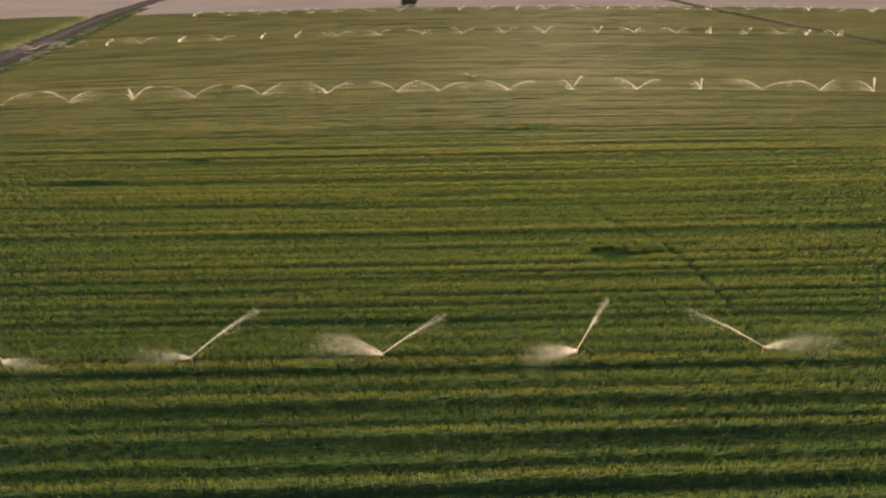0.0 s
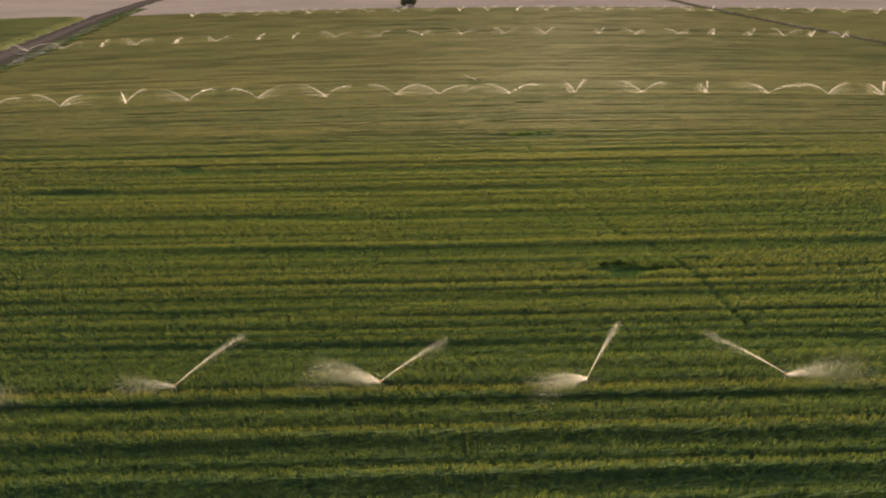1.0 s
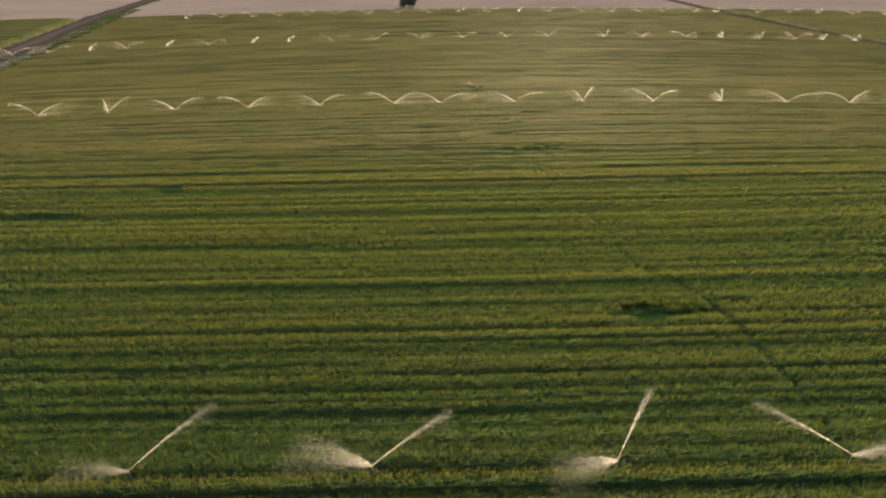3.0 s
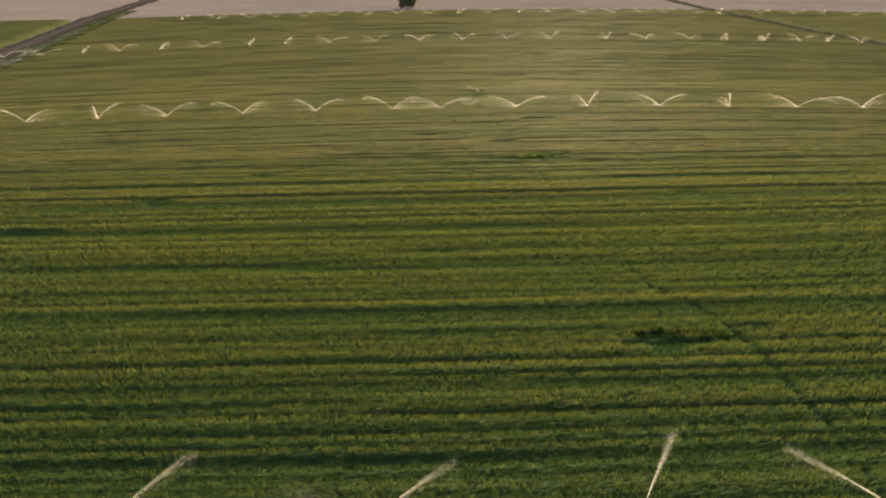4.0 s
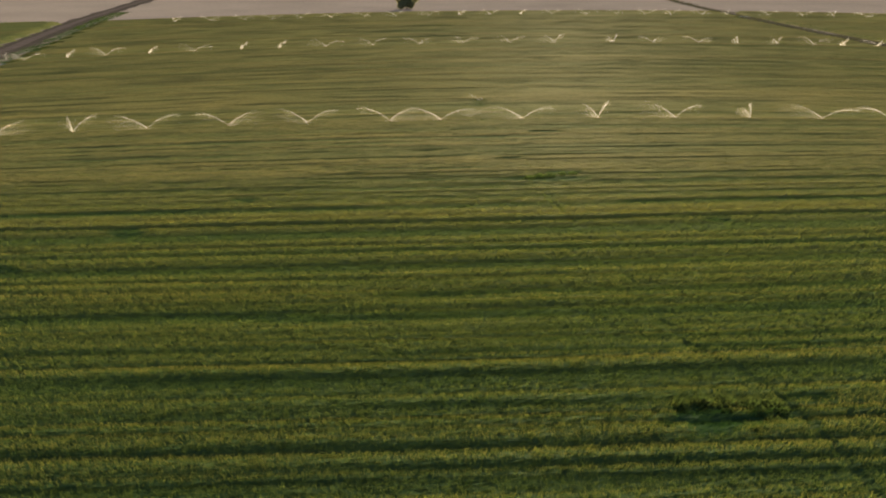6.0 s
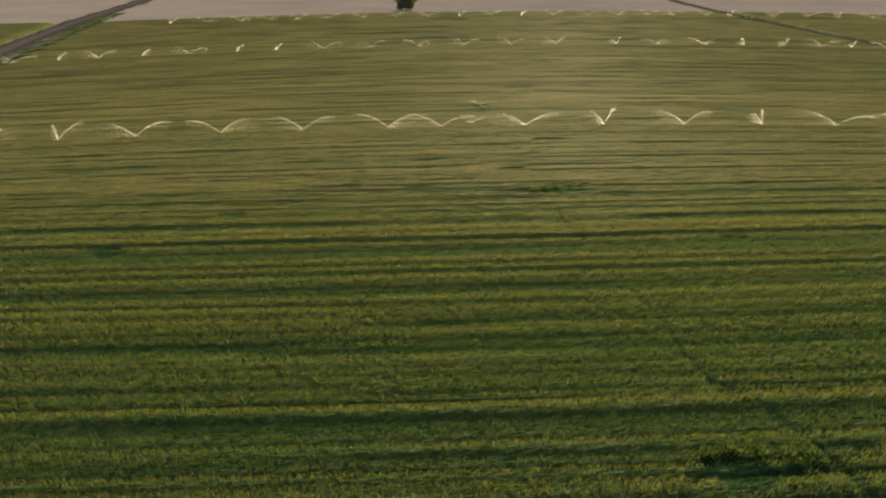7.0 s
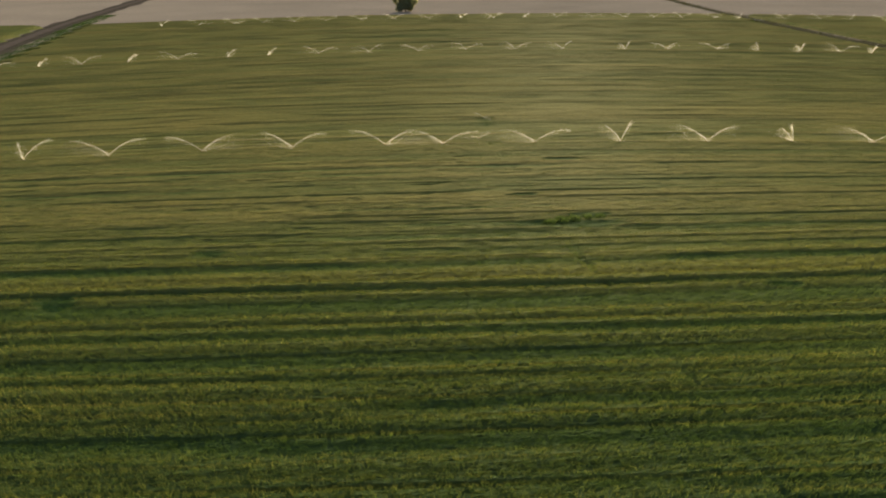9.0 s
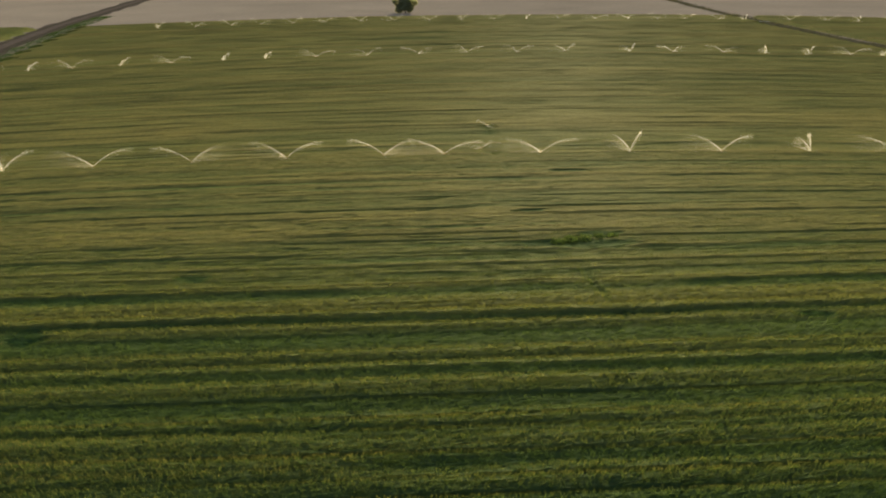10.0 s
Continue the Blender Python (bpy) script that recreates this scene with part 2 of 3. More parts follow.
def crop_state(x, y):
    """Height of the crop, its ripeness (0 green to 1 straw) with haze, gap shade and lit crests painted in, and how
    dense it stands, at places in the field.
    """
    v = row_of(x, y)
    far_off = np.clip((y - 55) / 45, 0, 1)
    wide = value_noise(v / 2.9, x / 90, 11)
    mid = np.tanh(2.0 * value_noise(v / 0.9, x / 120, 20))
    fine = value_noise(v / (0.30 + 0.28 * np.clip((y - 75) / 60, 0, 1)), x / 40, 13)
    patch = value_noise(x / 9, y / 5, 14)
    tuft = value_noise(x / 0.35, v / 0.30, 24) * np.clip((75 - y) / 20, 0, 1)
    near_by = np.clip((84 - y) / 30, 0, 1)
    # ridges raise the crop, and their sunlit crests are painted in as straw tone
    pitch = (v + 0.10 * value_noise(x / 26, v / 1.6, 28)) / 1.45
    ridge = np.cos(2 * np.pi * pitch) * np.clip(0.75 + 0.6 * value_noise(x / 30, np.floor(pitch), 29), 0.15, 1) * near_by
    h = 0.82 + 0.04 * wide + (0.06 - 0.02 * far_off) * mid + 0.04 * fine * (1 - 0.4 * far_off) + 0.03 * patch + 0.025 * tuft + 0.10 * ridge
    # the rise with y paints the warm haze over distant crop as ripeness
    ripe_tone = np.interp(y, (0, 20, 30, 45, 52, 62, 75, 95, 130), (0.14, 0.19, 0.40, 0.65, 0.62, 0.59, 0.62, 0.63, 0.67)) + 0.14 * wide + (0.24 - 0.10 * far_off) * mid + (0.14 - 0.08 * far_off) * fine + 0.08 * patch + 0.03 * tuft + 0.25 * ridge
    loose = v + 0.05 * value_noise(x / 18, v / 2, 26)
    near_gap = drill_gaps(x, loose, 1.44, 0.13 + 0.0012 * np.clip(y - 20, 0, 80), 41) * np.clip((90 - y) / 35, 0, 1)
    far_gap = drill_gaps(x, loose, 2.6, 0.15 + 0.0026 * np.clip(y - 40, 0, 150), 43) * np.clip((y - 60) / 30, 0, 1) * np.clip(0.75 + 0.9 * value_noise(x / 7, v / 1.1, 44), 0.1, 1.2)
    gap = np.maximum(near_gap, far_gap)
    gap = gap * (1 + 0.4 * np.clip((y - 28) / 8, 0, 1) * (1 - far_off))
    # gaps are lower, with their shade painted in as a greener tone
    h, ripe_tone = h - (0.28 - 0.18 * far_off) * gap, ripe_tone - (0.40 - 0.26 * far_off) * gap
    dash = np.clip((value_noise(v / 0.5, x / 4, 18) + 0.3 * value_noise(x / 30, y / 22, 19) - 0.98) / 0.12, 0, 1) * np.clip((y - 60) / 25, 0, 1)
    h, ripe_tone = h - 0.10 * dash, ripe_tone * (1 - 0.4 * dash)
    fleck = value_noise(x / 1.7, v / 0.42, 45) * np.clip((y - 62) / 12, 0, 1) * np.clip((130 - y) / 30, 0, 1)
    h, ripe_tone = h + 0.035 * fleck, ripe_tone + 0.16 * fleck
    dense = np.ones_like(x)
    for cx, cy, rx, ry in RANK:
        b = blob(x, y, cx, cy, rx, ry)
        hollow, rank = (0.19, -0.80) if cy < 70 else (0.12, -0.35) if cy < 150 else (0.20, 0.2)
        h, ripe_tone = h - hollow * b, ripe_tone * (1 - b) + rank * b
    wob = v + 0.12 * value_noise(x / 8, v / 3, 16) + 0.07 * value_noise(x / 1.1, v, 17)
    for fv, hw, x0, x1, deep in NEAR_FURROWS + MIDDLE_FURROWS + FAR_FURROWS:
        reach = span(x, x0, x1, 6) * deep * (0.8 if fv > 60 else 0.68 if fv < 28 else 1) * np.clip(0.85 + 0.3 * value_noise(x / 14, v * 0 + fv, 27) + (0.55 * value_noise(x / 4.5, v / 0.7, 46) if fv > 70 else 0), 0.1, 1.2)
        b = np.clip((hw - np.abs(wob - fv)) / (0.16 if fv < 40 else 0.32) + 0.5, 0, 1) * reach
        # raised far edge of the furrow, its back-lit top painted in as straw tone
        lit_lip = np.clip((0.2 - np.abs(wob - fv - hw - 0.26)) / 0.14, 0, 1) * reach
        h, ripe_tone = h * (1 - b) + ((0.50 if fv < 40 else 0.56 if fv < 60 else 0.66) + 0.08 * far_off) * b + 0.09 * lit_lip, ripe_tone * (1 - b) - (0.60 - 0.45 * far_off) * b + 0.36 * lit_lip
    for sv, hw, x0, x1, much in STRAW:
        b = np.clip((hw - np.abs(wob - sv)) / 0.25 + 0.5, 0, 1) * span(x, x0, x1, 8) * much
        h, ripe_tone = h + 0.07 * b, ripe_tone + 0.42 * b * (0.8 + 0.4 * fine)
    for (x0, y0), (x1, y1) in zip(TRACK, TRACK[1:]):
        t = np.clip(((x - x0) * (x1 - x0) + (y - y0) * (y1 - y0)) / ((x1 - x0) ** 2 + (y1 - y0) ** 2), 0, 1)
        d = np.hypot(x - x0 - t * (x1 - x0), y - y0 - t * (y1 - y0)) + 0.22 * value_noise(x * 1.2, y * 1.2, 15)
        g = np.clip((0.24 - d) / 0.14, 0, 1) * np.interp(y, (28, 40, 43, 46, 52, 57, 66, 69, 72, 75, 100, 105), (0.65, 0.55, 0.45, 0.35, 0.35, 0.2, 0.1, 0.5, 0.5, 0.1, 0.15, 0.4))
        h, ripe_tone, dense = h * (1 - 0.42 * g), ripe_tone * (1 - g) - 0.5 * g, dense * (1 - 0.5 * g)
    g = np.clip((0.22 - np.abs(v - LINES[0])) / 0.15, 0, 1)
    h, dense = h * (1 - 0.25 * g), dense * (1 - 0.3 * g)
    return np.maximum(h, 0.12), np.clip(ripe_tone, -1, 1), dense


# ---- ground ----
def sheet(name, xs, ys, height, mat):
    gx, gy = np.meshgrid(xs, ys)
    x, y = gx.ravel(), gy.ravel()
    z, extra = height(x, y)
    n, w = len(ys), len(xs)
    i = (np.arange(n - 1)[:, None] * w + np.arange(w - 1)[None]).ravel()
    return mesh_from(name, np.stack([x, y, z], 1), np.stack([i, i + 1, i + 1 + w, i + w], 1), mat, extra, True)


far = np.array([-3500, -1500, -700, -300, -150, -75, 0, 75, 150, 300, 700, 1500, 3500], float)
ground = new("ground", sheet("ground", far, far + 200, lambda x, y: (0 * x - 0.02, None), SOIL))
tagged(ground, "flat brown bare farmland soil reaching the horizon", "ground", kind="structure")


FIELD_END = 288.0

ROAD = [(-77.0, 20.0), (-109.0, 163.0), (-117.5, 195.0), (-125.0, 224.0), (-136.0, 266.0), (-160.0, 385.0), (-266.0, 900.0)]
DITCH = [(129.5, 100.0), (128.5, 195.0), (128.5, 239.0), (131.0, 274.0), (133.5, 323.0), (138.5, 367.0), (160.0, 560.0)]


def path_x(path, y):
    return np.interp(y, [p[1] for p in path], [p[0] for p in path])


def in_field(x, y):
    """Where the wheat stands: clear of the dirt road with its verge, of the ditch, and short of the bare land."""
    r, d = x - path_x(ROAD, y), x - path_x(DITCH, y)
    return ((r > 10) | (r < -6)) & (np.abs(d) > 3.9) & (y < along(FIELD_END, np.clip(x, -130, 400)))


# ---- the wheat: leafy mass with blades and ears over it, one sheet of stuff ----
rng = np.random.default_rng(7)


def blades(x, y, h, ripe_tone, count, width, spread, ear=0.8):
    """Slender upright stems: leaves that taper upwards, and ears that widen towards their top."""
    n = len(x)
    co, tips, ripes = [], [], []
    for k in range(count):
        a, b = rng.uniform(0, 2 * np.pi, n), rng.uniform(0, np.pi, n)
        lean = rng.uniform(0.02, spread, n)
        top, foot = h * rng.uniform(0.88, 1.06, n), h * 0.58
        bx, by = x + rng.normal(0, 2.0 * width, n), y + rng.normal(0, 1.0 * width, n)
        tx, ty = bx + np.cos(a) * lean, by + np.sin(a) * lean
        wx, wy = np.cos(b) * width / 2, np.sin(b) * width / 2
        own = np.clip(ripe_tone + rng.normal(0, 0.03, n), -1, 1)
        if k % 2:
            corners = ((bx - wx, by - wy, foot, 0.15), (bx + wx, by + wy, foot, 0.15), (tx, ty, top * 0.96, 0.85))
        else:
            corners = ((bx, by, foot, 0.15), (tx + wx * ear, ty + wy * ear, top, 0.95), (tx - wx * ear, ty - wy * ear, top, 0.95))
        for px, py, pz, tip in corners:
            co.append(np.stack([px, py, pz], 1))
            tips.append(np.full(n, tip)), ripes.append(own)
    return np.stack(co, 1).reshape(-1, 3), np.arange(n * count * 3).reshape(-1, 3), np.stack(ripes, 1).ravel(), np.stack(tips, 1).ravel()


def range_of(x, y):
    """How near the flight line passes a place, in metres."""
    near = np.hypot(22.0, np.maximum(np.maximum(17.5, (np.abs(x) - 8) / 0.69), y - 34))
    return np.where(np.abs(x) < 10 + 0.72 * y, near, np.maximum(near, 54))


chunks = []
for y0, y1, per in ((-58, 13, 4), (13, 40, 105), (40, 60, 105), (60, 75, 95), (75, 90, 60), (90, 112, 34), (112, 150, 9), (150, 200, 3.5), (200, FIELD_END, 1.6)):
    half = max(10 + 0.72 * y1, 45)
    n = int(2 * half * (y1 - y0) * per)
    x, y = rng.uniform(-half, half, n), rng.uniform(y0, y1, n)
    d = range_of(x, y)
    keep = in_field(x, y) & (np.abs(x) < np.maximum(10 + 0.72 * y, 45 + 0 * y)) & (rng.uniform(0, 1, n) < np.interp(y, (55, 70), (105, 135)) * (28.1 / d) ** 1.6 / per)
    x, y, d = x[keep], y[keep], d[keep]
    h, ripe_tone, dense = crop_state(x, y)
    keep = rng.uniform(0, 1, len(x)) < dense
    x, y, d, h, ripe_tone = x[keep], y[keep], d[keep], h[keep], ripe_tone[keep]
    chunks.append(blades(x, y, h, ripe_tone, 2, 0.026 * (d / 28.1) ** 0.8 * (1 if y0 > 0 else 1.6), 0.10 + 0.08 * np.clip(d / 100, 0, 1), 0.6 * np.clip((90 - y) / 36, 0.25, 1)))

# leafy mass beneath the tops; near the flight line, shade among stems is painted in
for x0, x1, dx, y0, y1, dy in ((-120, 120, 2.0, -60, 10, 0.3), (-120, -60, 1.6, 10, 72, 0.3), (60, 120, 1.6, 10, 72, 0.3), (-60, 60, 0.45, 10, 72, 0.09), (-110, -92, 0.9, 72, LINES[1], 0.3), (94, 126, 0.8, 72, LINES[1], 0.3), (-92, 94, 0.8, 72, LINES[1], 0.10), (-180, 150, 1.8, LINES[1], LINES[2], 0.19), (-240, 225, 3.0, LINES[2], 296, 0.28)):
    xs, ys = np.arange(x0, x1 + dx, dx), np.linspace(y0, y1, int((y1 - y0) / dy))
    gx, gy = np.meshgrid(xs, ys)
    x = gx.ravel()
    y = along(gy.ravel(), x)
    h, ripe_tone, dense = crop_state(x, y)
    side = np.clip(np.minimum(np.abs(x) - 9 - 0.72 * y, np.abs(x) - 42) / 5, 0, 1)
    high = np.clip((y - 52) / 36, 0, 1)
    full = np.maximum(high, 0.75 * side)
    step = np.repeat(np.arange(len(ys)), len(xs)) * 1.0 + round(y0) * 17
    slide = x + 400 * lattice(step, step * 0, 35)
    streak = value_noise(slide / (14 + 60 * dy), step, 33) + 0.5 * value_noise(slide / (3 + 14 * dy), step, 34)
    grain = np.interp(y, (60, 100, 120, 200), (0.12, 0.17, 0.19, 0.20)) * dy
    z = h * (0.54 + 0.36 * full) * (0.35 + 0.65 * dense) + (0.034 - 0.026 * full + 0.045 * side * (y < 72)) * rng.normal(0, 1, len(x)) + grain * high * streak
    ripe_tone = ripe_tone + 0.06 * high * streak - 0.35 * (x < path_x(ROAD, y))
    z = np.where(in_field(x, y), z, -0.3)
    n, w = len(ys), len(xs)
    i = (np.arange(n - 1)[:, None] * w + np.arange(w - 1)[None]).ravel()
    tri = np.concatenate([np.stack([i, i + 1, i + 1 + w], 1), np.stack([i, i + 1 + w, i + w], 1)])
    # low tip values nearby give the base colour, as painted shade between stems
    chunks.append((np.stack([x, y, z], 1), tri, ripe_tone - 0.25 * side * (y < 72), 0.10 + 0.85 * np.clip((y - 38) / 44, 0, 1) + 0.25 * side * (high < 0.2)))

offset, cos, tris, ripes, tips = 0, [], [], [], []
for co, tri, ripe_tone, tip in chunks:
    cos.append(co), tris.append(tri + offset), ripes.append(ripe_tone), tips.append(tip)
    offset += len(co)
wheat = new("wheat_crop", mesh_from("wheat_crop", np.concatenate(cos), np.concatenate(tris), WHEAT, {"ripe_tone": np.concatenate(ripes), "tip": np.concatenate(tips)}))
tagged(wheat, "green wheat turning yellow, drilled in long uneven rows", "crop", kind="stuff")


# ---- dirt road, ditch and verge ----
def ribbon(name, path, offset, wide, z, mat, step=6.0, taper=((0, 1000), (1, 1))):
    """A strip along a path, offset to its right, following it with slightly ragged edges."""
    ys = np.arange(path[0][1], path[-1][1], step)
    width = wide * np.interp(ys, *taper)
    xs = path_x(path, ys) + offset
    rag = 0.18 * width * value_noise(ys / 9, ys * 0 + offset, 21), 0.18 * width * value_noise(ys / 8, ys * 0 + offset, 22)
    co = np.concatenate([np.stack([xs - width / 2 + rag[0], ys, ys * 0 + z], 1), np.stack([xs + width / 2 + rag[1], ys, ys * 0 + z], 1)])
    n = len(ys)
    i = np.arange(n - 1)
    return new(name, mesh_from(name, co, np.stack([i, i + n, i + n + 1, i + 1], 1), mat))


tagged(ribbon("dirt_road", ROAD, 0, 9.5, 0.0, DIRT), "pale dirt farm road beside the wheat field", "road", kind="structure")
tagged(ribbon("wheel_rut", ROAD, -3.2, 2.6, 0.012, RUT), "dark damp wheel rut in the dirt road", "road", kind="structure")
tagged(ribbon("wheel_rut", ROAD, 2.9, 3.4, 0.012, RUT), "dark damp wheel rut in the dirt road", "road", kind="structure")
tagged(ribbon("ditch", DITCH, 0, 8.2, 0.0, MUD, taper=((180, 250, 285, 500), (1, 0.85, 0.5, 0.4))), "dark damp drainage ditch across the field", "ditch", kind="structure")


def weeds(name, path, side0, side1, y0, y1, per, height, ripe_tone, mat, label):
    n = int((y1 - y0) * (side1 - side0) * per)
    y = rng.uniform(y0, y1, n)
    x = path_x(path, y) + rng.uniform(side0, side1, n)
    h = height * (0.8 + 0.5 * value_noise(x / 3, y / 6, 31))
    co, tri, rp, tp = blades(x, y, np.maximum(h, 0.1), np.full(n, ripe_tone), 6, 0.25, 0.5)
    return tagged(new(name, mesh_from(name, co, tri, mat, {"ripe_tone": rp, "tip": tp * 0.7})), label, "grass", kind="stuff")


weeds("grass_verge", ROAD, 4.8, 10.2, 90, 300, 3.0, 0.35, 0.0, VERGE, "rank green grass verge between road and wheat")
weeds("ditch_weeds", DITCH, -3.5, 3.5, 110, 420, 1.2, 0.30, 0.3, WEED, "dull olive weeds growing along the ditch")


# ---- sprinklers ----
def drop_cloud(p, size):
    """Tiny drops at the places p, as small facets turned every way."""
    n = len(p)
    co = p[:, None, :] + rng.normal(0, 0.62, (n, 3, 3)) * (size * rng.uniform(0.6, 1.4, n))[:, None, None]
    return co.reshape(-1, 3), np.arange(n * 3).reshape(-1, 3)


HEAD = 0.82


def jet_drops(n, reach, slope, droop):
    """A slender stream that rises, frays towards its end and lets a thin veil fall from under it."""
    r = reach * 1.10 * rng.beta(1.25, 1.2, n)
    arch = slope * r - slope / (droop * reach) * r * r
    sig = 0.008 + 0.13 * (r / reach) ** 2
    off, side = rng.normal(0, 1, n) * sig, rng.normal(0, 1, n) * sig
    veil = rng.uniform(0, 1, n) < 0.25
    off = np.where(veil, -rng.uniform(0, 1, n) ** 1.6 * 0.8 * r / reach * (0.2 + arch), off)
    return np.stack([r + rng.normal(0, 0.10, n) * r / reach, side, HEAD + arch + off], 1)


def spray_drops(n, reach, slope, edge, bend):
    """An arch of fine rain: a crisp upper edge near the nozzle, and drops that thin out downwards and outwards. edge: the share in the upper edge; bend: how far out it falls."""
    m = int(n * edge)
    r = reach * np.concatenate([rng.beta(0.9, 1.9, m), 1.25 * rng.beta(1.25, 1.9, n - m)])
    arch = np.maximum(slope * r - slope / (bend * reach) * r * r, 0)
    sig = 0.006 + 0.028 * r
    off, side = rng.normal(0, 1, n) * sig, rng.normal(0, 1, n) * sig
    fill = np.arange(n) >= m
    off[fill] = -rng.uniform(0, 1, n - m) ** 0.9 * (arch[fill] + 0.15) + rng.normal(0, 0.09, n - m) * (r[fill] / reach)
    side[fill] = rng.normal(0, 1, n - m) * 0.20 * r[fill]
    puff = rng.uniform(0, 1, n) < 0.07
    spread = rng.normal(0, 0.6, (n, 2))
    r, side = np.where(puff, 0.3 + spread[:, 0], r), np.where(puff, spread[:, 1], side)
    rise = np.where(puff, np.abs(rng.normal(0, 0.10, n)), arch + off)
    return np.stack([r, side, HEAD + rise], 1)


def sprinkler(opening, drops, size, reach=(4.0, 3.8), slopes=(0.60, 0.60), edge=0.16, share=1.3, droop=2.9, bend=1.45, label="brass impact sprinkler on a thin riser, throwing backlit water"):
    """A riser with its brass head, a jet along x and a spray turned away from it by opening, in degrees."""
    top = tagged(new("sprinkler"), label, "sprinkler", "sprinklers along the irrigation lines")
    bm = bmesh.new()
    tube(bm, (0, 0, 0.1), (0, 0, HEAD - 0.12), 0.017, 0.017)
    tube(bm, (0, 0, 0.02), (0, 0, 0.16), 0.035, 0.028)
    part("riser_pipe", bm, ALUMINIUM, top)
    bm = bmesh.new()
    tube(bm, (0, 0, HEAD - 0.14), (0, 0, HEAD - 0.05), 0.028, 0.024)
    tube(bm, (0, 0, HEAD - 0.05), (0, 0, HEAD + 0.03), 0.036, 0.03)
    tube(bm, (0, 0, HEAD + 0.03), (0, 0, HEAD + 0.10), 0.012, 0.018)
    head = part("sprinkler_head", bm, BRASS, top, "dull brass sprinkler head")
    bm = bmesh.new()
    tube(bm, (0, 0, HEAD - 0.02), (0.12, 0, HEAD + 0.04), 0.018, 0.010)
    part("nozzle", bm, BRASS, head)
    a = radians(opening)
    bm = bmesh.new()
    tube(bm, (0, 0, HEAD - 0.02), (0.09 * math.cos(a), 0.09 * math.sin(a), HEAD + 0.02), 0.016, 0.009)
    part("nozzle", bm, BRASS, head)
    bm = bmesh.new()
    tube(bm, (-0.13, 0.02, HEAD + 0.06), (0.13, 0.02, HEAD + 0.07), 0.009, 0.009, 6)
    tube(bm, (0.13, 0.02, HEAD + 0.07), (0.15, 0.0, HEAD + 0.03), 0.010, 0.018, 6)
    part("drive_arm", bm, BRASS, head)
    count = int(drops * share)
    for name, turn, p, wide, look_of in (("water_jet", 0.0, jet_drops(drops, reach[0], slopes[0], droop), 1.0, "thin bright stream of water"),
                                         ("water_spray", a, spray_drops(count, reach[1], slopes[1], edge, bend), 0.9, "low arch of fine backlit spray")):
        p = np.stack([p[:, 0] * math.cos(turn) - p[:, 1] * math.sin(turn), p[:, 0] * math.sin(turn) + p[:, 1] * math.cos(turn), p[:, 2]], 1)
        ob = new(name, mesh_from(name, *drop_cloud(p, size * wide), WATER))
        tagged(ob, look_of, kind="stuff").parent = top
    return top


def row_y(v, x):
    return float(along(np.array(v), np.array(x)))


def place(model, used, x, y, turn, label=""):
    m = pose(x, y, 0, 0, 0, turn)
    if used.get(model.name):
        ob = copy_thing(model, m)
    else:
        ob, used[model.name] = model, True
        ob.matrix_basis = m
    return tagged(ob, label) if label else ob


used = {}
# the near line: each head stands at its own turn
for x, turn, opening, reach, slopes, edge, share in ((-38.4, 160, 150, (4.4, 3.6), (0.55, 0.5), 0.14, 1.3), (-26.3, 140, 200, (4.2, 3.6), (0.55, 0.4), 0.14, 1.2), (-14.8, 42, 138, (4.2, 3.3), (0.46, 0.30), 0.10, 1.4),
                                                     (-3.0, 30, 142, (4.2, 3.9), (0.42, 0.74), 0.08, 3.4), (9.1, 53, 145, (4.3, 3.3), (0.44, 0.62), 0.08, 2.8), (20.9, 145, -143, (4.4, 4.6), (0.36, 0.36), 0.10, 2.4),
                                                     (33.0, 20, 150, (4.2, 3.8), (0.60, 0.60), 0.14, 1.3)):
    place(sprinkler(opening, 8500, 0.0068, reach, slopes, edge, share), used, x, row_y(28.3, x), turn)
mid = (sprinkler(146, 2400, 0.0145, (4.4, 5.0), (0.80, 0.80), 0.48, 2.4, 1.65, 1.8), sprinkler(-146, 2300, 0.0145, (4.8, 4.6), (0.76, 0.78), 0.48, 2.4, 1.65, 1.8),
       sprinkler(75, 2400, 0.0145, (3.4, 3.2), (0.90, 0.95), 0.44, 2.0, 2.2, 1.9), sprinkler(166, 2300, 0.0145, (4.8, 5.4), (0.70, 0.70), 0.48, 2.4, 1.6, 1.8), sprinkler(40, 2300, 0.0145, (2.6, 2.4), (1.0, 1.0), 0.40, 1.8, 2.2, 1.9))
for kind, x, turn in ((0, -70.6, 20), (1, -60.5, 165), (2, -50.5, 50), (0, -40.5, 32), (1, -29.2, 168), (0, -17.7, 22), (1, -5.5, 160), (3, 2.3, 8), (3, 14.8, 12), (2, 26.5, 52),
                      (0, 38.4, 18), (4, 49.8, 70), (3, 60.5, -4), (1, 70.5, 165), (2, 79.6, 60)):
    place(mid[kind], used, x, row_y(104.3, x), turn)
distant = (sprinkler(140, 720, 0.026, (4.0, 4.4), (0.85, 0.85), 0.42, 2.0, 1.7, 1.8), sprinkler(165, 680, 0.026, (4.4, 4.8), (0.72, 0.75), 0.42, 2.0, 1.6, 1.8),
           sprinkler(70, 800, 0.026, (3.0, 2.8), (0.90, 0.90), 0.40, 1.8, 2.2, 1.9), sprinkler(-135, 700, 0.026, (4.2, 4.0), (0.76, 0.65), 0.42, 2.0, 1.7, 1.8), sprinkler(35, 800, 0.026, (2.4, 2.2), (1.0, 1.0), 0.26, 1.6, 2.2))
turns = random.Random(3)
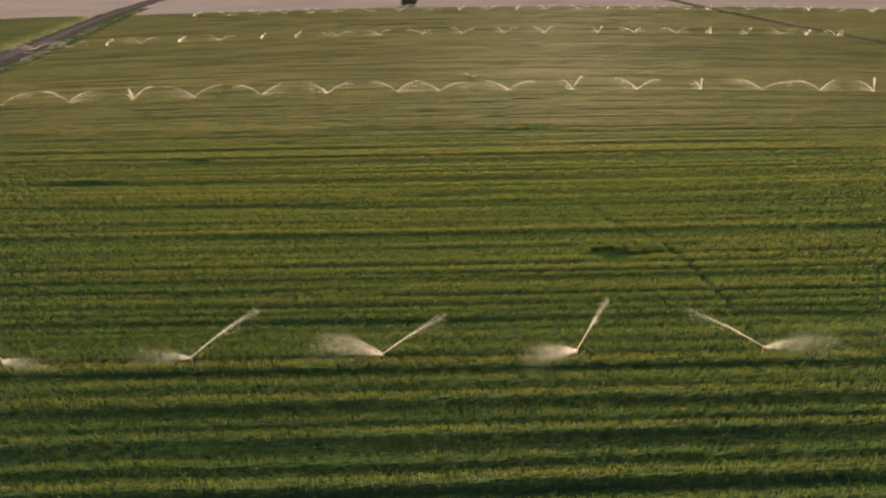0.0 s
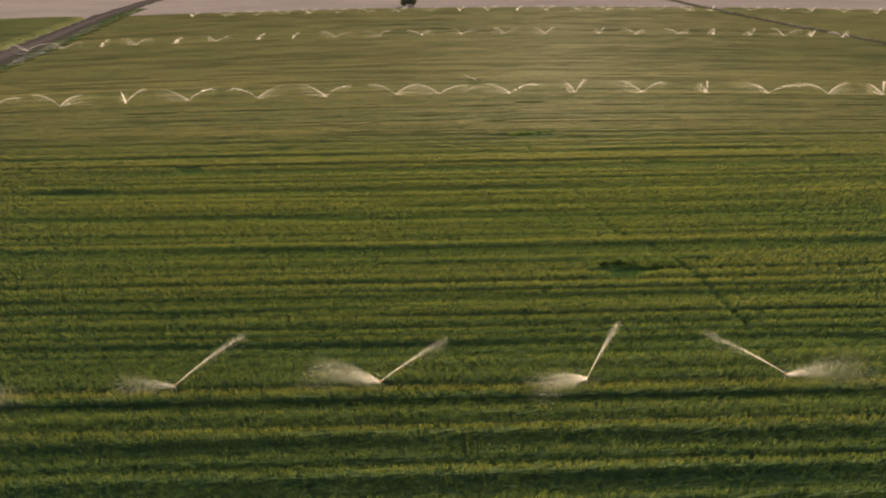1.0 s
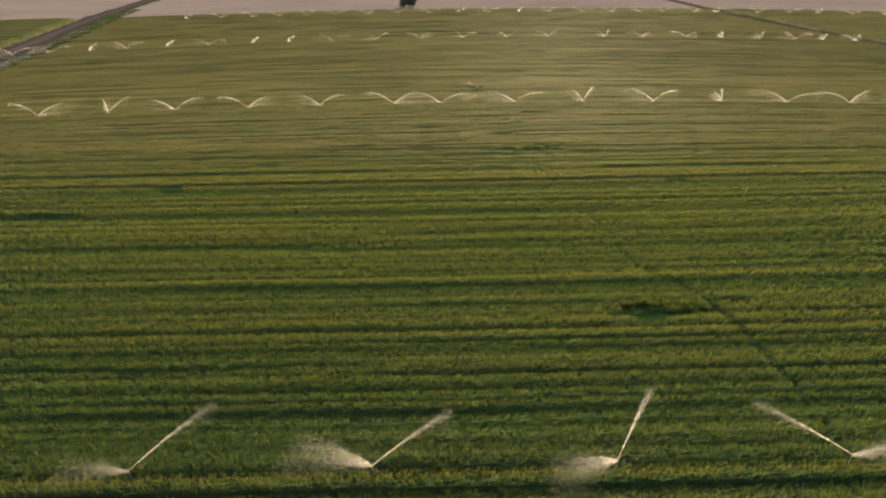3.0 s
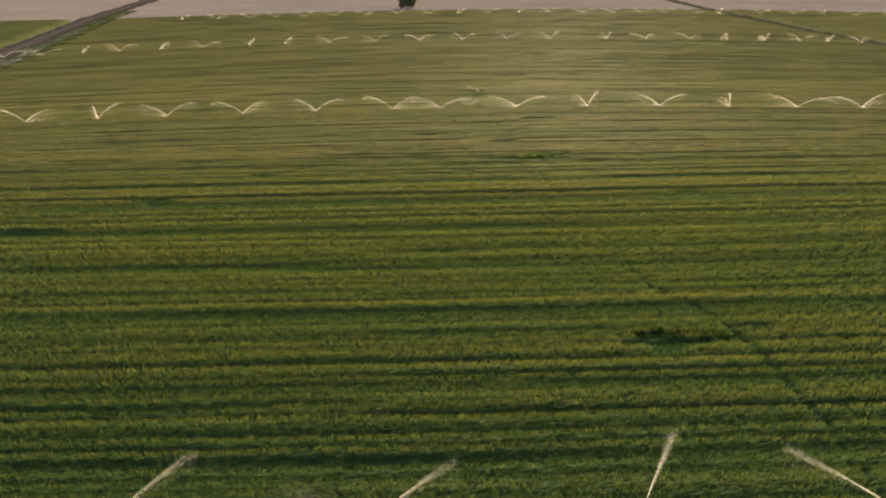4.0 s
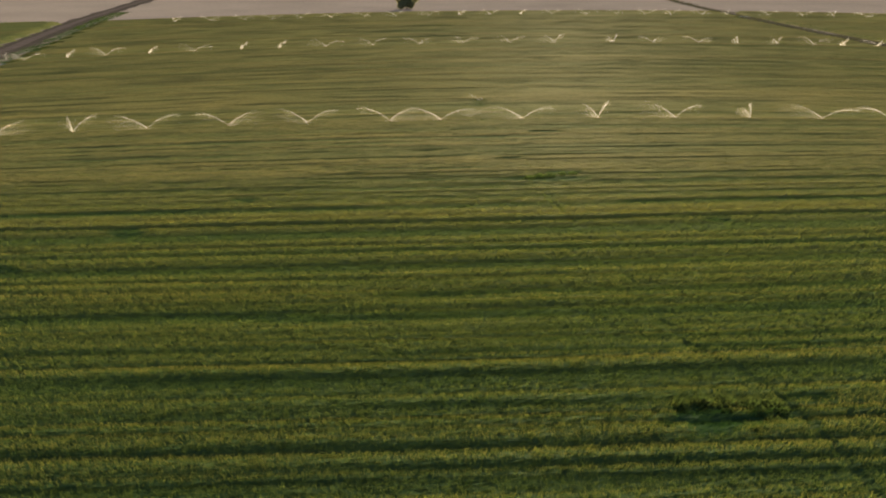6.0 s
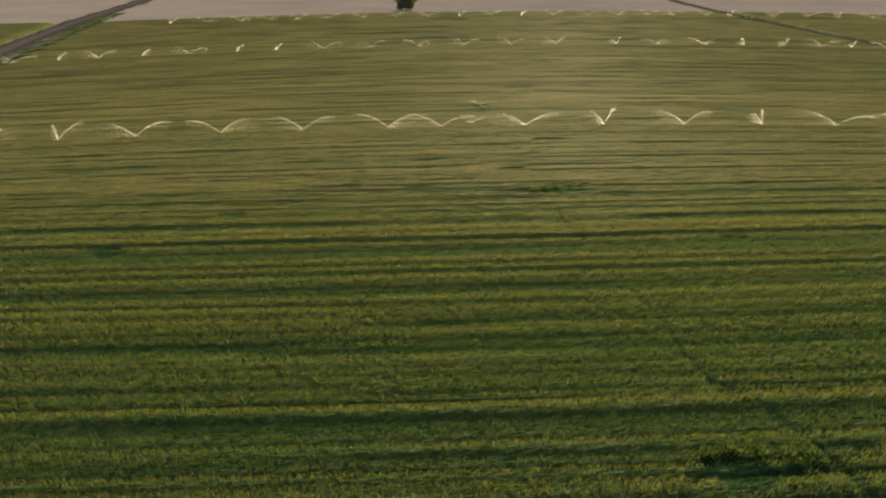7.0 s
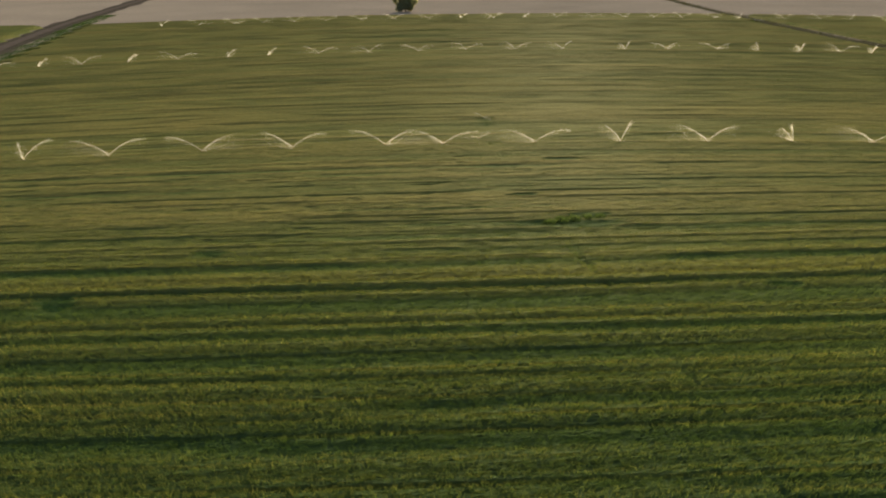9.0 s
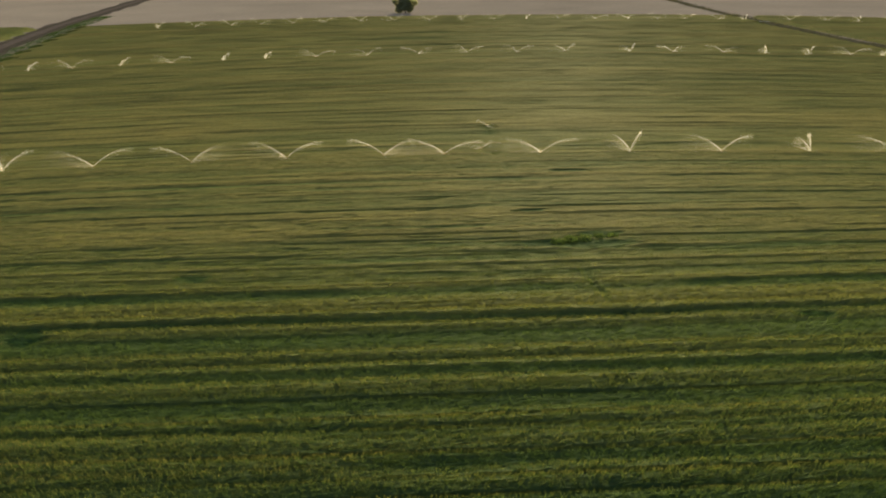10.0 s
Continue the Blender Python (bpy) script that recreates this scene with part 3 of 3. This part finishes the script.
for v, xs in ((187.0, (-103.8, -96.2, -88.0, -79.8, -70.6, -60.0, -48.8, -39.3, -26.9, -14.2, -1.6, 11.1, 24.4, 37.2, 53.9, 64.8, 77.4, 88.0, 98.0, 107.3, 114.5, 122.3)),
              (269.5, (-93.0, -81.3, -69.7, -59.6, -48.3, -36.9, -24.2, -11.2, 2.3, 15.1, 27.8, 40.2, 53.5, 67.9, 80.0, 91.8, 102.5, 114.6, 124.3, 140.0, 152.5, 163.1, 174.0, 186.0))):
    for x in xs:
        k = turns.choice((0, 0, 1, 1, 2, 3, 3, 4))
        place(distant[k], used, x, row_y(v, x), turns.uniform(-12, 58) if k < 2 else turns.uniform(125, 185) if k == 3 else turns.uniform(30, 85))
small = sprinkler(150, 700, 0.013, (1.6, 1.4), label="small leaking sprinkler where the supply pipe joins the line")
place(small, used, 7.3, 106.6, 25)
place(small, used, 9.1, 117.7, 160)


# ---- irrigation pipes lying in the furrows ----
bm = bmesh.new()
tube(bm, (0, 0, 0), (1, 0, 0), 0.045, 0.045, 8)
section = part("pipe_section", bm, ALUMINIUM)
bm = bmesh.new()
tube(bm, (-0.12, 0, 0), (0.12, 0, 0), 0.052, 0.062, 8)
tube(bm, (0.06, 0, 0.03), (0.06, 0, 0.11), 0.02, 0.02, 6)
coupling = part("coupling", bm, ALUMINIUM)
pipe_meshes = section.data, coupling.data
bpy.data.objects.remove(section), bpy.data.objects.remove(coupling)


def pipe_line(v, x0, x1):
    top = tagged(new("irrigation_pipe"), "thin aluminium irrigation pipe lying in the wheat", "pipe", "irrigation lines")
    top.location = (x0, row_y(v, x0), 0.09)
    x = x0
    while x < x1:
        a, b = Vector((x, row_y(v, x), 0.09)), Vector((x + 6, row_y(v, x + 6), 0.09))
        turn = math.atan2(b.y - a.y, b.x - a.x)
        for name, me, long in (("pipe_section", pipe_meshes[0], (b - a).length), ("coupling", pipe_meshes[1], 1)):
            ob = new(name, me)
            ob.parent = top
            ob.location, ob.rotation_euler, ob.scale = a - top.location, (0, 0, turn), (long, 1, 1)
        x += 6


for v, x0, x1 in ((28.3, -40, 36), (104.3, -74, 84), (187.0, -106, 124), (269.5, -96, 190)):
    pipe_line(v, x0, x1)


# ---- the lone tree on the bare land ----
def bushy_tree(x, y, height, spread, seed):
    r = random.Random(seed)
    top = tagged(new("tree"), "dark bushy low-branched tree standing alone on bare soil", "tree")
    top.location = (x, y, 0)
    bm = bmesh.new()
    tube(bm, (0, 0, -0.1), (0.1, 0, height * 0.20), 0.34, 0.24, 10)
    ends = []
    for i in range(14):
        a = 2 * math.pi * i / 14 + r.uniform(-0.3, 0.3)
        e = Vector((math.cos(a) * spread * r.uniform(0.45, 1.0), math.sin(a) * spread * r.uniform(0.4, 0.8), height * r.uniform(0.16, 0.82)))
        k = Vector((e.x * 0.45, e.y * 0.45, height * r.uniform(0.15, 0.3)))
        tube(bm, (0.1, 0, height * 0.16), k, 0.16, 0.10, 7), tube(bm, k, e, 0.10, 0.03, 6)
        ends += [e, (k + e) / 2]
    part("trunk", bm, BARK, top)
    ends += [Vector((r.uniform(-0.5, 0.5) * spread, r.uniform(-0.4, 0.4) * spread, height * r.uniform(0.75, 0.95))) for _ in range(9)]
    p = []
    for e in ends:
        size = r.uniform(0.8, 1.35) * height / 5
        for _ in range(300):
            d = Vector((r.gauss(0, 1), r.gauss(0, 1), r.gauss(0, 0.75))).normalized() * size * r.uniform(0.2, 1.0)
            p.append(e + d)
    p = np.array([tuple(q) for q in p])
    n = len(p)
    u, w = rng.normal(0, 1, (n, 3)), rng.normal(0, 1, (n, 3))
    u /= np.linalg.norm(u, axis=1)[:, None]
    w -= (w * u).sum(1)[:, None] * u
    w /= np.linalg.norm(w, axis=1)[:, None]
    u, w = u * 0.30, w * 0.20
    co = np.stack([p - u, p + w, p + u, p - w], 1).reshape(-1, 3)
    ob = new("crown", mesh_from("crown", co, np.arange(n * 4).reshape(-1, 4), LEAF, {"ripe_tone": np.repeat(rng.uniform(0, 1, n), 4), "tip": np.full(n * 4, 0.9)}))
    ob.parent = top
    return top


bushy_tree(-8.0, 309.0, 6.2, 4.9, 4)


# ---- rank weeds in the hollows of the wheat ----
def weed_clump(x, y, height, spread):
    """A tussock of broad, arching leaves."""
    n = 420
    a, r = rng.uniform(0, 2 * np.pi, n), spread * np.sqrt(rng.uniform(0, 1, n))
    top = height * (1 - 0.5 * (r / spread) ** 2) * rng.uniform(0.6, 1.05, n)
    foot = np.stack([0.6 * r * np.cos(a), 0.6 * r * np.sin(a), 0.25 * top], 1)
    tip = np.stack([r * np.cos(a), r * np.sin(a), top], 1) + rng.normal(0, 0.06, (n, 3))
    turn = rng.uniform(0, np.pi, n)
    w = np.stack([np.cos(turn), np.sin(turn), rng.uniform(-0.5, 0.5, n)], 1) * rng.uniform(0.025, 0.06, n)[:, None]
    mid = 0.4 * foot + 0.6 * tip + [0, 0, 0.05]
    co = np.stack([foot, mid + w, tip, mid - w], 1).reshape(-1, 3)
    ob = new("weed_clump", mesh_from("weed_clump", co, np.arange(n * 4).reshape(-1, 4), WEED_LEAF, {"ripe_tone": np.repeat(rng.uniform(0, 0.7, n), 4), "tip": np.tile((0.3, 0.8, 1.0, 0.8), n)}))
    ob.location = (x, y, 0)
    return tagged(ob, "rank bright green weeds growing in a hollow of the wheat", "weed", "weeds in the wheat")


for x, y, height, spread in ((14.2, 42.7, 0.80, 0.7), (15.5, 42.8, 0.88, 0.9), (16.9, 42.6, 0.90, 1.0), (18.3, 42.4, 0.85, 0.9), (19.5, 42.3, 0.88, 0.9), (17.5, 40.7, 0.72, 0.7), (18.9, 41.3, 0.66, 0.7),
                             (11.6, 79.3, 0.95, 1.0), (12.9, 79.6, 1.0, 1.1), (14.2, 79.9, 1.0, 1.1), (15.6, 80.2, 0.95, 1.0), (16.9, 80.3, 0.9, 0.9)):
    weed_clump(x, y, height, spread)
